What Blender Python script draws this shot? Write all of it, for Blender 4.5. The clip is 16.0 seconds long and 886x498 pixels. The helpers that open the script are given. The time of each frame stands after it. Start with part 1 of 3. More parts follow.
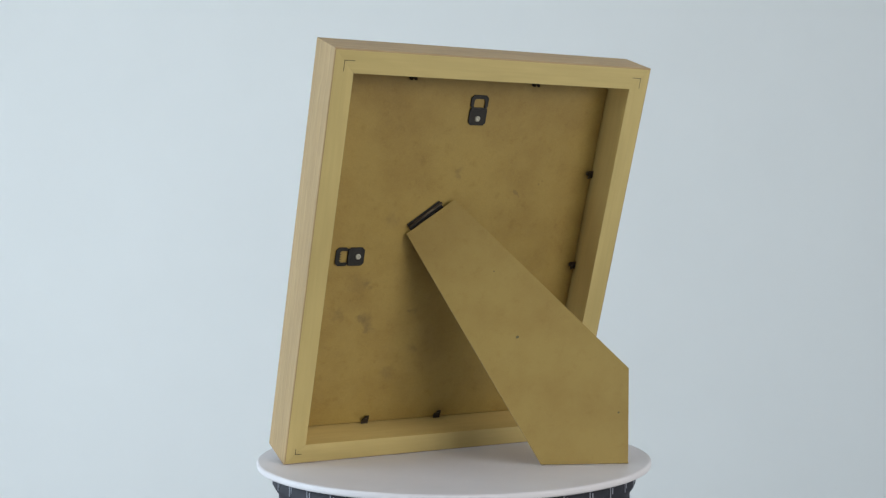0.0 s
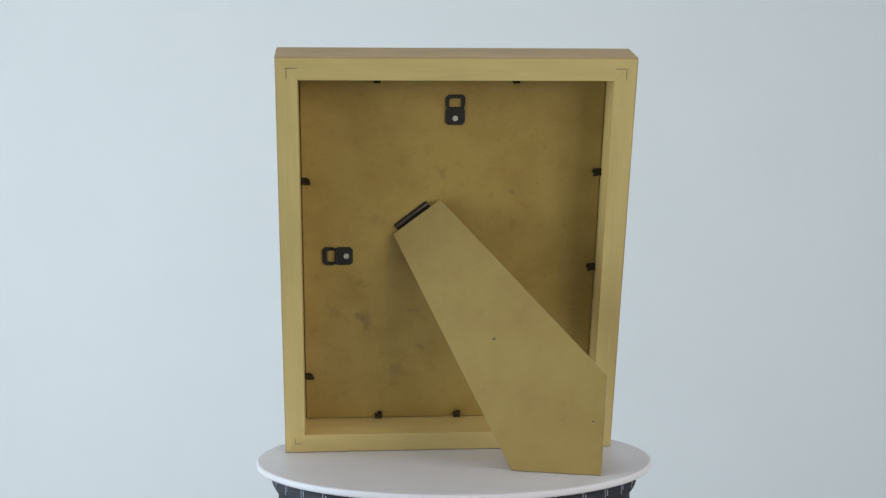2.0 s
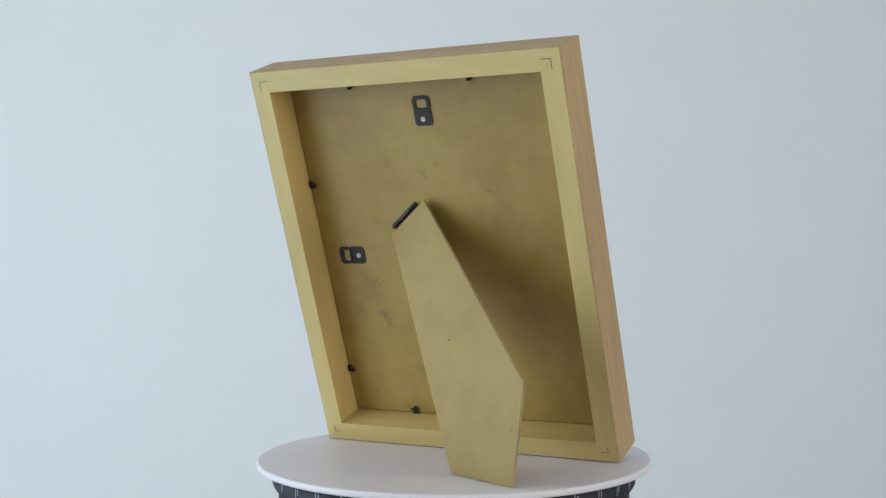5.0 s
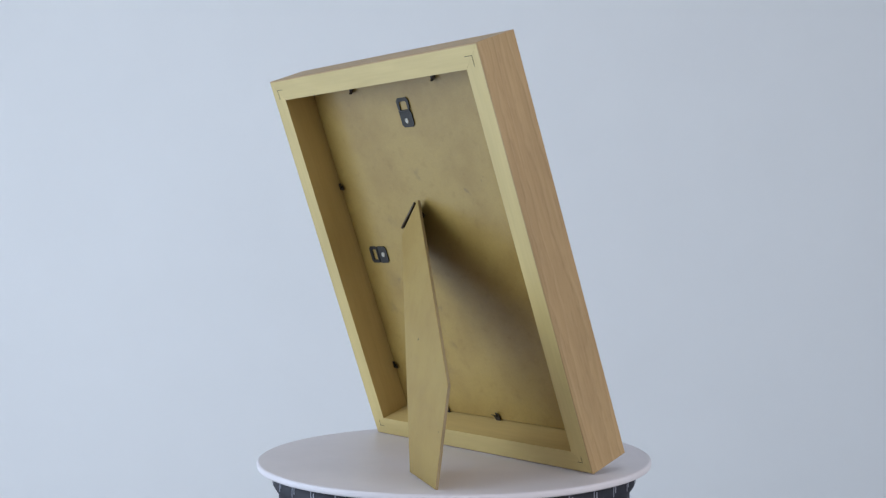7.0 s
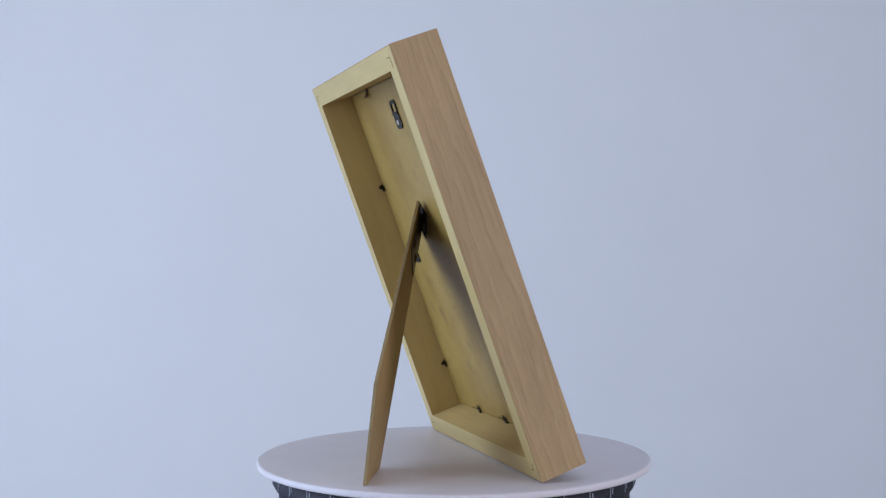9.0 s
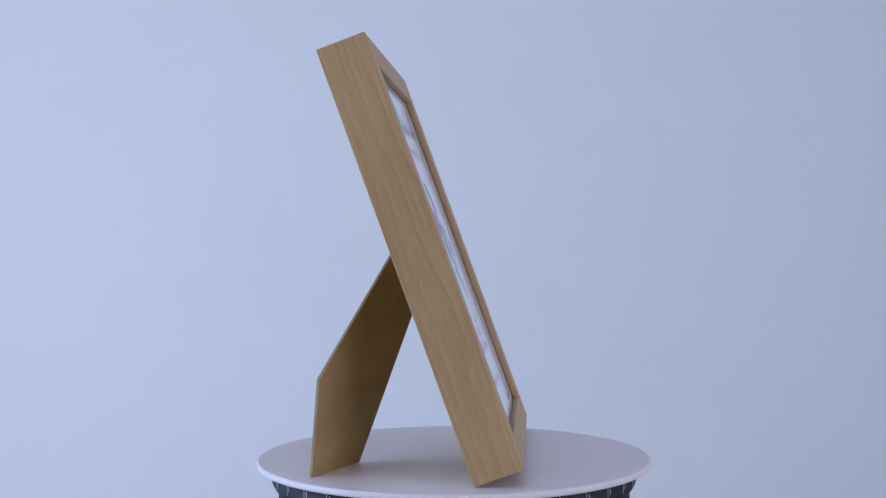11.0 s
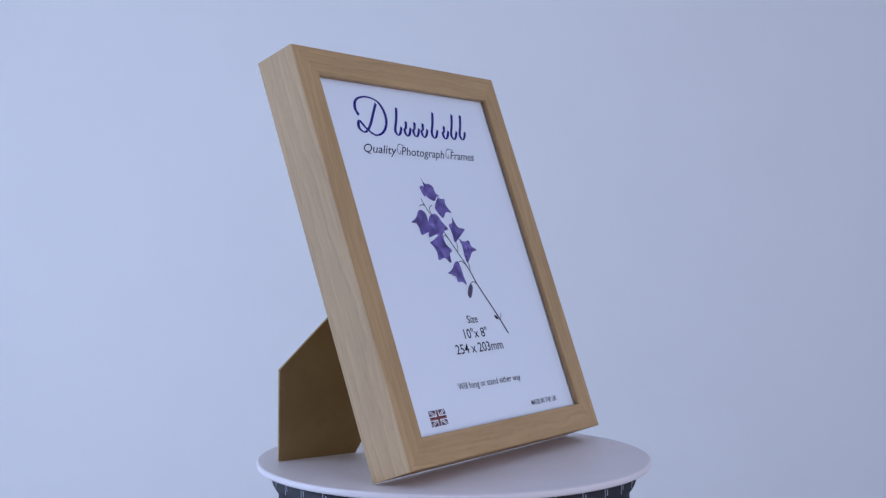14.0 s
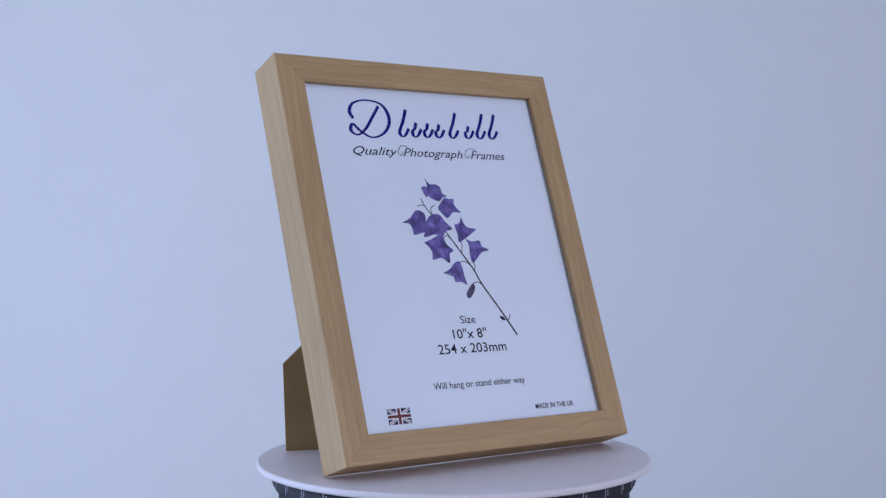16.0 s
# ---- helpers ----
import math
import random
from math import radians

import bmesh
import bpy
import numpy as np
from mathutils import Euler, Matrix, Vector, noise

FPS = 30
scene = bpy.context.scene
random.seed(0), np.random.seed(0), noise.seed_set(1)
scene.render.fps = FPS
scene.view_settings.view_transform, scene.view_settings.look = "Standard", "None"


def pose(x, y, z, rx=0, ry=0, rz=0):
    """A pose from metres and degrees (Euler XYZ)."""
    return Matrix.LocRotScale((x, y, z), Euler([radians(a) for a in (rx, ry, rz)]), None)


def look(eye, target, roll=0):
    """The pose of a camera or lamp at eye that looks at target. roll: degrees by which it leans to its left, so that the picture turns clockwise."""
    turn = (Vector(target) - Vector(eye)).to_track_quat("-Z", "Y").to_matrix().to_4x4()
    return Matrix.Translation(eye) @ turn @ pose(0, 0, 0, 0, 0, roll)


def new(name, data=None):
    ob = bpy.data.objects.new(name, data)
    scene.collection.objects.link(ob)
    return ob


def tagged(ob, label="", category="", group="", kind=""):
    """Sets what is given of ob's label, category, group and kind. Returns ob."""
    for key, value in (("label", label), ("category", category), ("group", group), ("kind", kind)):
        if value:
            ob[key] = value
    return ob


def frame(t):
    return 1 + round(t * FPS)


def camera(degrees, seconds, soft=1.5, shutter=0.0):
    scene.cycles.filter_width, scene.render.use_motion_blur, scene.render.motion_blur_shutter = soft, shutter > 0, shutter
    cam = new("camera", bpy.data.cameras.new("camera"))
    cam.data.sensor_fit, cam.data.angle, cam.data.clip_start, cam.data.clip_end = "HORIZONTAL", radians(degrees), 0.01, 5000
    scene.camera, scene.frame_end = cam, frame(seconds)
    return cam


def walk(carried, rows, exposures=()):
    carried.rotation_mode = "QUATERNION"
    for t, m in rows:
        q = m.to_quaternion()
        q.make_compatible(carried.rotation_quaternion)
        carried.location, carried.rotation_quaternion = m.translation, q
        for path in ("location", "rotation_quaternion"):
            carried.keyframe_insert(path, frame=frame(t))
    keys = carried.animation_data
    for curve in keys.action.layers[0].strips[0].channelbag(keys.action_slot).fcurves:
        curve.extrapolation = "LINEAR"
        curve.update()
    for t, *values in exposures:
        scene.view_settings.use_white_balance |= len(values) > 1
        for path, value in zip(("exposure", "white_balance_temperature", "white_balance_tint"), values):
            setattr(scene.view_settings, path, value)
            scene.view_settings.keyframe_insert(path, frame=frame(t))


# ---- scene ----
# Still camera on a stand, in front of a small turntable with a picture frame on it.
EYE = (0.0, -0.8928, 0.1552)
AIM = (-0.0078, 0.1072, 0.1457)
cam = camera(38.84, 16.0, soft=1.3)
walk(cam, [(0.0, look(EYE, AIM, -0.27)), (16.0, look(EYE, AIM, -0.27))],
     exposures=[(0.0, -0.10, 6040, 8), (4.0, -0.14, 6050, 8.5), (7.0, -0.23, 5770, 15), (9.0, -0.37, 5500, 21), (12.5, -0.46, 5200, 26.5), (16.0, -0.49, 5210, 25)])

# Turn of the platter about its axis: seconds, degrees.
TURN = [
    (0, 27.68), (0.5, 21.91), (1, 16.11), (1.5, 10.21), (2, 4.71), (2.5, -0.54),
    (3, -6.18), (3.5, -11.76), (4, -17.58), (4.8, -26.20), (5.6, -35.07), (6.5, -44.96),
    (7, -50.49), (7.5, -56.09), (8, -61.77), (8.5, -67.17), (9, -72.33), (9.8, -81.09),
    (10.6, -89.58), (11.5, -99.08), (12, -104.34), (12.5, -109.39), (13, -114.48), (13.5, -119.82),
    (14, -125.28), (14.5, -130.78), (15, -136.39), (15.5, -141.94), (15.7, -144.00), (15.8, -144.80),
    (15.9, -145.05), (16, -145.10)]

# ---- daylight ----
world = bpy.data.worlds.new("world")
scene.world = world
world.use_nodes = True
sky = world.node_tree.nodes.new("ShaderNodeTexSky")
sky.sky_type = "NISHITA"
sky.sun_disc = False
sky.sun_elevation, sky.sun_rotation = radians(40), radians(200)
back = world.node_tree.nodes["Background"]
back.inputs["Strength"].default_value = 0.1
world.node_tree.links.new(sky.outputs["Color"], back.inputs["Color"])


def window_light(name, eye, target, width, height, power, colour):
    data = bpy.data.lights.new(name, "AREA")
    data.shape, data.size, data.size_y = "RECTANGLE", width, height
    data.energy, data.color = power, colour
    ob = new(name, data)
    ob.matrix_world = look(eye, target)
    return ob


window_light("window_light_left", (-1.83, -0.45, 0.14), (0, -0.45, 0.14), 2.1, 1.72, 45, (0.805, 0.935, 1.0))
window_light("window_light_right", (2.03, -2.0, 0.40), (0, -2.0, 0.40), 2.1, 1.3, 50, (1.0, 0.955, 0.865))

# ---- materials ----
def nodes_of(name, rough=0.5, metal=0.0):
    mat = bpy.data.materials.new(name)
    mat.use_nodes = True
    tree = mat.node_tree
    shader = tree.nodes["Principled BSDF"]
    shader.inputs["Roughness"].default_value = rough
    shader.inputs["Metallic"].default_value = metal
    return mat, tree, shader


def add(tree, kind, **values):
    node = tree.nodes.new(kind)
    for key, value in values.items():
        node.inputs[key].default_value = value
    return node


def coords(tree, scale=(1, 1, 1), shift=(0, 0, 0)):
    tc = tree.nodes.new("ShaderNodeTexCoord")
    mp = add(tree, "ShaderNodeMapping", Scale=scale, Location=shift)
    tree.links.new(tc.outputs["Object"], mp.inputs["Vector"])
    return mp.outputs["Vector"]


def ramp(tree, fac, stops):
    node = tree.nodes.new("ShaderNodeValToRGB")
    els = node.color_ramp.elements
    while len(els) < len(stops):
        els.new(0.5)
    for el, (at, colour) in zip(els, stops):
        el.position, el.color = at, (*colour, 1)
    tree.links.new(fac, node.inputs["Fac"])
    return node.outputs["Color"]


def mixed(tree, a, b, fac, how="MIX"):
    node = tree.nodes.new("ShaderNodeMix")
    node.data_type, node.blend_type = "RGBA", how
    for socket, value in ((node.inputs[6], a), (node.inputs[7], b), (node.inputs[0], fac)):
        if isinstance(value, bpy.types.NodeSocket):
            tree.links.new(value, socket)
        elif isinstance(value, tuple):
            socket.default_value = (*value, 1)
        else:
            socket.default_value = value
    return node.outputs[2]


def bump(tree, shader, height, strength, distance):
    node = add(tree, "ShaderNodeBump", Strength=strength, Distance=distance)
    tree.links.new(height, node.inputs["Height"])
    tree.links.new(node.outputs["Normal"], shader.inputs["Normal"])


def wood(name, dark, mid, light, rough, rings, contrast, pores=0.0):
    """Planed wood with its grain along the object's X axis; pores are short dark flecks."""
    mat, tree, shader = nodes_of(name, rough)
    info = tree.nodes.new("ShaderNodeObjectInfo")
    seed = add(tree, "ShaderNodeVectorMath")
    seed.operation = "SCALE"
    seed.inputs[0].default_value = (1.7, 0.9, 1.3)
    tree.links.new(info.outputs["Random"], seed.inputs["Scale"])
    tc = tree.nodes.new("ShaderNodeTexCoord")
    place = add(tree, "ShaderNodeVectorMath")
    tree.links.new(tc.outputs["Object"], place.inputs[0])
    tree.links.new(seed.outputs[0], place.inputs[1])

    def stretched(scale):
        mp = add(tree, "ShaderNodeMapping", Scale=scale)
        tree.links.new(place.outputs[0], mp.inputs["Vector"])
        return mp.outputs["Vector"]
    # growth rings: sheets along the grain, bent by a slow sway and a small ripple
    sheets = add(tree, "ShaderNodeVectorMath")
    sheets.operation = "DOT_PRODUCT"
    sheets.inputs[1].default_value = (0, 16 * rings, 21 * rings)
    tree.links.new(place.outputs[0], sheets.inputs[0])
    rows = sheets.outputs["Value"]
    for scale, amount in (((3.5, 30, 30), 5.0), ((38, 70, 70), 0.9)):
        sway = add(tree, "ShaderNodeTexNoise", Scale=1.0, Detail=2.0, Roughness=0.5)
        tree.links.new(stretched(scale), sway.inputs["Vector"])
        bent = add(tree, "ShaderNodeMath")
        bent.operation = "MULTIPLY_ADD"
        bent.inputs[1].default_value = amount
        tree.links.new(sway.outputs["Fac"], bent.inputs[0])
        tree.links.new(rows, bent.inputs[2])
        rows = bent.outputs[0]
    wave = add(tree, "ShaderNodeMath")
    wave.operation = "FRACT"
    tree.links.new(rows, wave.inputs[0])
    ring = ramp(tree, wave.outputs[0], [(0.0, mid), (0.40, mid), (0.72, light), (0.90, dark), (1.0, mid)])
    fibre = add(tree, "ShaderNodeTexNoise", Scale=1.0, Detail=4.0, Roughness=0.6)
    tree.links.new(stretched((26, 520, 520)), fibre.inputs["Vector"])
    streak = ramp(tree, fibre.outputs["Fac"], [(0.22, dark), (0.52, mid), (0.84, light)])
    patch = add(tree, "ShaderNodeTexNoise", Scale=1.0, Detail=2.0)
    tree.links.new(stretched((12, 60, 60)), patch.inputs["Vector"])
    tone = ramp(tree, patch.outputs["Fac"], [(0.3, (0.86, 0.85, 0.83)), (0.7, (1.0, 1.0, 1.0))])
    colour = mixed(tree, mixed(tree, ring, streak, 1 - contrast), tone, 1.0, "MULTIPLY")
    if pores:
        fleck = add(tree, "ShaderNodeTexNoise", Scale=1.0, Detail=2.0, Roughness=0.5)
        tree.links.new(stretched((110, 700, 700)), fleck.inputs["Vector"])
        spots = ramp(tree, fleck.outputs["Fac"], [(0.58, (1.0, 1.0, 1.0)), (0.68, (0.62, 0.58, 0.54))])
        colour = mixed(tree, colour, spots, pores, "MULTIPLY")
    tree.links.new(colour, shader.inputs["Base Color"])
    shader.inputs["Specular IOR Level"].default_value = 0.4
    bump(tree, shader, fibre.outputs["Fac"], 0.18, 0.0004)
    return mat


OAK = wood("oak_veneer", (0.345, 0.218, 0.095), (0.430, 0.282, 0.126), (0.505, 0.345, 0.165), 0.48, 6.5, 0.42, 0.2)
# oak of the inner lip face, darkened to stand for shade in the recess
SIGHT_SHADED = wood("shaded_sight_edge_oak", (0.33, 0.205, 0.10), (0.39, 0.25, 0.122), (0.45, 0.295, 0.148), 0.6, 4.0, 0.3)
RAW = wood("raw_rebate_wood", (0.55, 0.385, 0.135), (0.595, 0.425, 0.15), (0.635, 0.46, 0.165), 0.65, 4.0, 0.2)
PALE = wood("bare_pine", (0.56, 0.427, 0.165), (0.595, 0.456, 0.18), (0.63, 0.486, 0.197), 0.42, 4.0, 0.2)


def fibreboard(name, base, stain, rough=0.6, smudges=()):
    mat, tree, shader = nodes_of(name, rough)
    big = add(tree, "ShaderNodeTexNoise", Scale=26.0, Detail=4.0, Roughness=0.6)
    small = add(tree, "ShaderNodeTexNoise", Scale=130.0, Detail=3.0, Roughness=0.6)
    fine = add(tree, "ShaderNodeTexNoise", Scale=1500.0, Detail=2.0)
    for node in (big, small, fine):
        tree.links.new(coords(tree), node.inputs["Vector"])
    blot = ramp(tree, big.outputs["Fac"], [(0.40, (1, 1, 1)), (0.68, stain)])
    spot = ramp(tree, small.outputs["Fac"], [(0.56, (1, 1, 1)), (0.74, stain)])
    grain = ramp(tree, fine.outputs["Fac"], [(0.3, (0.9, 0.9, 0.9)), (0.7, (1.04, 1.04, 1.04))])
    colour = mixed(tree, mixed(tree, base, blot, 1.0, "MULTIPLY"), spot, 0.6, "MULTIPLY")
    if smudges:
        warp = add(tree, "ShaderNodeTexNoise", Scale=160.0, Detail=3.0)
        tree.links.new(coords(tree), warp.inputs["Vector"])
        bent = add(tree, "ShaderNodeVectorMath")
        bent.operation = "MULTIPLY_ADD"
        bent.inputs[1].default_value, bent.inputs[2].default_value = (0.014, 0.014, 0.0), (-0.007, -0.007, 0.0)
        tree.links.new(warp.outputs["Color"], bent.inputs[0])
        moved = add(tree, "ShaderNodeVectorMath")
        tree.links.new(coords(tree, (1, 1, 0)), moved.inputs[0])
        tree.links.new(bent.outputs[0], moved.inputs[1])
        for x, y, size, depth in smudges:
            gone = add(tree, "ShaderNodeVectorMath")
            gone.operation = "DISTANCE"
            gone.inputs[1].default_value = (x, y, 0)
            tree.links.new(moved.outputs[0], gone.inputs[0])
            fade = add(tree, "ShaderNodeMapRange")
            fade.interpolation_type = "SMOOTHSTEP"
            fade.inputs[1].default_value, fade.inputs[2].default_value = 0.0, size * 1.5
            fade.inputs[3].default_value, fade.inputs[4].default_value = depth * 0.75, 0.0
            tree.links.new(gone.outputs["Value"], fade.inputs[0])
            colour = mixed(tree, colour, (0.15, 0.097, 0.036), fade.outputs[0])
    tree.links.new(mixed(tree, colour, grain, 1.0, "MULTIPLY"), shader.inputs["Base Color"])
    bump(tree, shader, fine.outputs["Fac"], 0.15, 0.0002)
    return mat


# old handling marks on the back board: x, y, radius, depth
SMUDGES = [(-0.0625, 0.0954, 0.005, 0.9), (-0.0645, 0.1218, 0.003, 0.6), (-0.0213, 0.0711, 0.004, 0.5), (-0.0827, 0.0991, 0.005, 0.4), (-0.0381, 0.053, 0.006, 0.4), (-0.027, 0.1001, 0.003, 0.6),
           (-0.0065, 0.2026, 0.0035, 0.5), (0.0594, 0.1973, 0.0016, 0.6), (0.0424, 0.1884, 0.0022, 0.7), (-0.0523, 0.169, 0.005, 0.35), (-0.0709, 0.1222, 0.007, 0.3), (-0.0586, 0.0892, 0.004, 0.7)]
MDF = fibreboard("fibreboard", (0.360, 0.240, 0.057), (0.82, 0.77, 0.69), 0.45, SMUDGES)
MDF_STAND = fibreboard("fibreboard_strut", (0.335, 0.226, 0.055), (0.88, 0.83, 0.74))
MDF_UNDER = fibreboard("fibreboard_underside", (0.345, 0.225, 0.092), (0.85, 0.82, 0.78))
MDF_EDGE = fibreboard("fibreboard_cut_edge", (0.34, 0.248, 0.125), (0.8, 0.78, 0.72))


def plain(name, colour, rough, metal=0.0, vary=0.08, scale=60.0, relief=0.05):
    mat, tree, shader = nodes_of(name, rough, metal)
    tex = add(tree, "ShaderNodeTexNoise", Scale=scale, Detail=4.0, Roughness=0.6)
    tree.links.new(coords(tree), tex.inputs["Vector"])
    low = tuple(c * (1 - vary) for c in colour)
    tree.links.new(ramp(tree, tex.outputs["Fac"], [(0.3, low), (0.7, colour)]), shader.inputs["Base Color"])
    bump(tree, shader, tex.outputs["Fac"], relief, 0.0005)
    return mat


PAINT = plain("white_wall_paint", (0.86, 0.86, 0.86), 0.9, vary=0.03, scale=3.0, relief=0.02)
# grey only to weaken the light bounced from the unseen wall
LOW_BOUNCE_GREY = plain("low_bounce_wall_grey", (0.30, 0.295, 0.29), 0.9, vary=0.05, scale=3.0, relief=0.02)
CEILING = plain("white_ceiling_paint", (0.86, 0.86, 0.86), 0.9, vary=0.03, scale=3.0)
FLOORING = plain("grey_floor", (0.20, 0.19, 0.18), 0.6, vary=0.15, scale=5.0)
TABLE_DARK = plain("low_bounce_black", (0.04, 0.038, 0.036), 0.4, vary=0.08, scale=20.0)
PLATTER = plain("white_plastic", (0.735, 0.68, 0.69), 0.45, vary=0.05, scale=24.0, relief=0.02)
DRUM = plain("dark_grey_plastic", (0.017, 0.016, 0.027), 0.7, vary=0.25, scale=90.0)
BASE_DARK = plain("black_rubber", (0.02, 0.022, 0.02), 0.6, vary=0.2)
MARK = plain("pale_grey_print", (0.34, 0.34, 0.39), 0.5)
BLACK_METAL = plain("blackened_steel", (0.024, 0.020, 0.016), 0.55, 0.25, vary=0.4, scale=400.0)
TAB_METAL = plain("darkened_steel", (0.040, 0.028, 0.018), 0.5, 0.25, vary=0.4, scale=400.0)
BRONZE = plain("brown_steel", (0.10, 0.07, 0.045), 0.45, 0.5, vary=0.4, scale=400.0)
RIVET = plain("dull_rivet", (0.46, 0.43, 0.35), 0.5, 0.2)
GROOVE = plain("dark_groove", (0.11, 0.095, 0.045), 0.8)
CARD = plain("white_card", (0.72, 0.765, 0.84), 0.6, vary=0.01, scale=300.0, relief=0.01)
NAVY = plain("navy_ink", (0.005, 0.003, 0.19), 0.6)
GREY_INK = plain("blue_grey_ink", (0.018, 0.022, 0.05), 0.6)
BLACK_INK = plain("black_ink", (0.006, 0.006, 0.014), 0.6)
STEM_INK = plain("dark_stem_ink", (0.010, 0.008, 0.018), 0.6)
PETAL_DARK = plain("dark_petal_ink", (0.030, 0.016, 0.095), 0.6, vary=0.4, scale=500.0)
BUD_INK = plain("grey_purple_bud_ink", (0.06, 0.045, 0.12), 0.6, vary=0.6, scale=500.0)
for ink in (NAVY, GREY_INK, BLACK_INK, STEM_INK):
    ink.node_tree.nodes["Principled BSDF"].inputs["Specular IOR Level"].default_value = 0.15
FLAG_BLUE = plain("flag_blue_ink", (0.006, 0.006, 0.07), 0.6)
FLAG_RED = plain("flag_red_ink", (0.13, 0.010, 0.014), 0.6)
FLAG_WHITE = plain("flag_white_ink", (0.80, 0.80, 0.82), 0.6)


def petal_ink():
    mat, tree, shader = nodes_of("purple_petal_ink", 0.6)
    soft = add(tree, "ShaderNodeTexNoise", Scale=130.0, Detail=4.0, Roughness=0.6)
    vein = add(tree, "ShaderNodeTexNoise", Scale=420.0, Detail=3.0)
    tree.links.new(coords(tree), soft.inputs["Vector"])
    tree.links.new(coords(tree, (1, 0.25, 1)), vein.inputs["Vector"])
    a = ramp(tree, soft.outputs["Fac"], [(0.34, (0.030, 0.016, 0.105)), (0.49, (0.105, 0.068, 0.30)), (0.62, (0.20, 0.15, 0.45)), (0.76, (0.34, 0.29, 0.60))])
    b = ramp(tree, vein.outputs["Fac"], [(0.35, (0.6, 0.58, 0.7)), (0.65, (1, 1, 1))])
    tree.links.new(mixed(tree, a, b, 0.7, "MULTIPLY"), shader.inputs["Base Color"])
    return mat


PETAL = petal_ink()


def clear_glass():
    mat = bpy.data.materials.new("clear_glass")
    mat.use_nodes = True
    tree = mat.node_tree
    tree.nodes.remove(tree.nodes["Principled BSDF"])
    facing = add(tree, "ShaderNodeLayerWeight", Blend=0.5)
    steep = add(tree, "ShaderNodeMath")
    steep.operation = "POWER"
    steep.inputs[1].default_value = 5.0
    tree.links.new(facing.outputs["Facing"], steep.inputs[0])
    fres = add(tree, "ShaderNodeMath")
    fres.operation = "MULTIPLY_ADD"
    fres.inputs[1].default_value, fres.inputs[2].default_value = 0.55, 0.02
    tree.links.new(steep.outputs[0], fres.inputs[0])
    gloss = add(tree, "ShaderNodeBsdfGlossy", Roughness=0.03)
    gloss.inputs["Color"].default_value = (1, 1, 1, 1)
    clear = tree.nodes.new("ShaderNodeBsdfTransparent")
    mix = tree.nodes.new("ShaderNodeMixShader")
    tree.links.new(fres.outputs[0], mix.inputs[0])
    tree.links.new(clear.outputs[0], mix.inputs[1])
    tree.links.new(gloss.outputs[0], mix.inputs[2])
    tree.links.new(mix.outputs[0], tree.nodes["Material Output"].inputs["Surface"])
    return mat


GLASS = clear_glass()

# ---- mesh helpers ----
def part(name, bm, material, parent=None, label="", place=None, smooth=False):
    mesh = bpy.data.meshes.new(name)
    bmesh.ops.recalc_face_normals(bm, faces=bm.faces)
    bm.to_mesh(mesh)
    bm.free()
    for m in material if isinstance(material, (list, tuple)) else [material]:
        mesh.materials.append(m)
    if smooth:
        for face in mesh.polygons:
            face.use_smooth = True
    ob = new(name, mesh)
    ob.parent = parent
    if place is not None:
        ob.matrix_basis = place
    return tagged(ob, label)


def box(lo, hi, bevel=0.0, bm=None):
    bm = bm or bmesh.new()
    made = bmesh.ops.create_cube(bm, size=1)["verts"]
    for v in made:
        v.co = Vector([lo[i] + (v.co[i] + 0.5) * (hi[i] - lo[i]) for i in range(3)])
    if bevel:
        edges = list({e for v in made for e in v.link_edges})
        bmesh.ops.bevel(bm, geom=edges, offset=bevel, segments=2, affect="EDGES", profile=0.5)
    return bm


def slab(outline, low, high, bevel=0.0, side=0, under=0, bm=None):
    """A plate with the given outline between two heights; side and under are the material slots of its cut edge and underside."""
    bm = bm or bmesh.new()
    a = [bm.verts.new((x, y, low)) for x, y in outline]
    b = [bm.verts.new((x, y, high)) for x, y in outline]
    n = len(outline)
    top = bm.faces.new(b)
    bottom = bm.faces.new(a[::-1])
    bottom.material_index = under
    for i in range(n):
        bm.faces.new((a[i], a[(i + 1) % n], b[(i + 1) % n], b[i])).material_index = side
    if bevel:
        edges = list(top.edges) + list(bottom.edges)
        bmesh.ops.bevel(bm, geom=edges, offset=bevel, segments=1, affect="EDGES")
    return bm


def flat(outline, height=0.0, bm=None):
    bm = bm or bmesh.new()
    bm.faces.new([bm.verts.new((x, y, height)) for x, y in outline])
    return bm


def lathe(profile, steps=128):
    """A body turned about z from (radius, height) pairs."""
    bm = bmesh.new()
    rings = []
    for r, z in profile:
        rings.append([bm.verts.new((r * math.cos(2 * math.pi * i / steps), r * math.sin(2 * math.pi * i / steps), z)) for i in range(steps)])
    for lo, hi in zip(rings, rings[1:]):
        for i in range(steps):
            bm.faces.new((lo[i], lo[(i + 1) % steps], hi[(i + 1) % steps], hi[i]))
    bm.faces.new(rings[0])
    bm.faces.new(rings[-1][::-1])
    return bm


def ribbon(points, widths, height=0.0, bm=None):
    """A flat printed stroke along a line of points."""
    bm = bm or bmesh.new()
    pts = [Vector(p) for p in points]
    rows = []
    for i, p in enumerate(pts):
        way = (pts[min(i + 1, len(pts) - 1)] - pts[max(i - 1, 0)]).normalized()
        across = Vector((-way.y, way.x)) * widths[i] / 2
        rows.append([bm.verts.new((*(p + across), height)), bm.verts.new((*(p - across), height))])
    for a, b in zip(rows, rows[1:]):
        bm.faces.new((a[0], a[1], b[1], b[0]))
    return bm


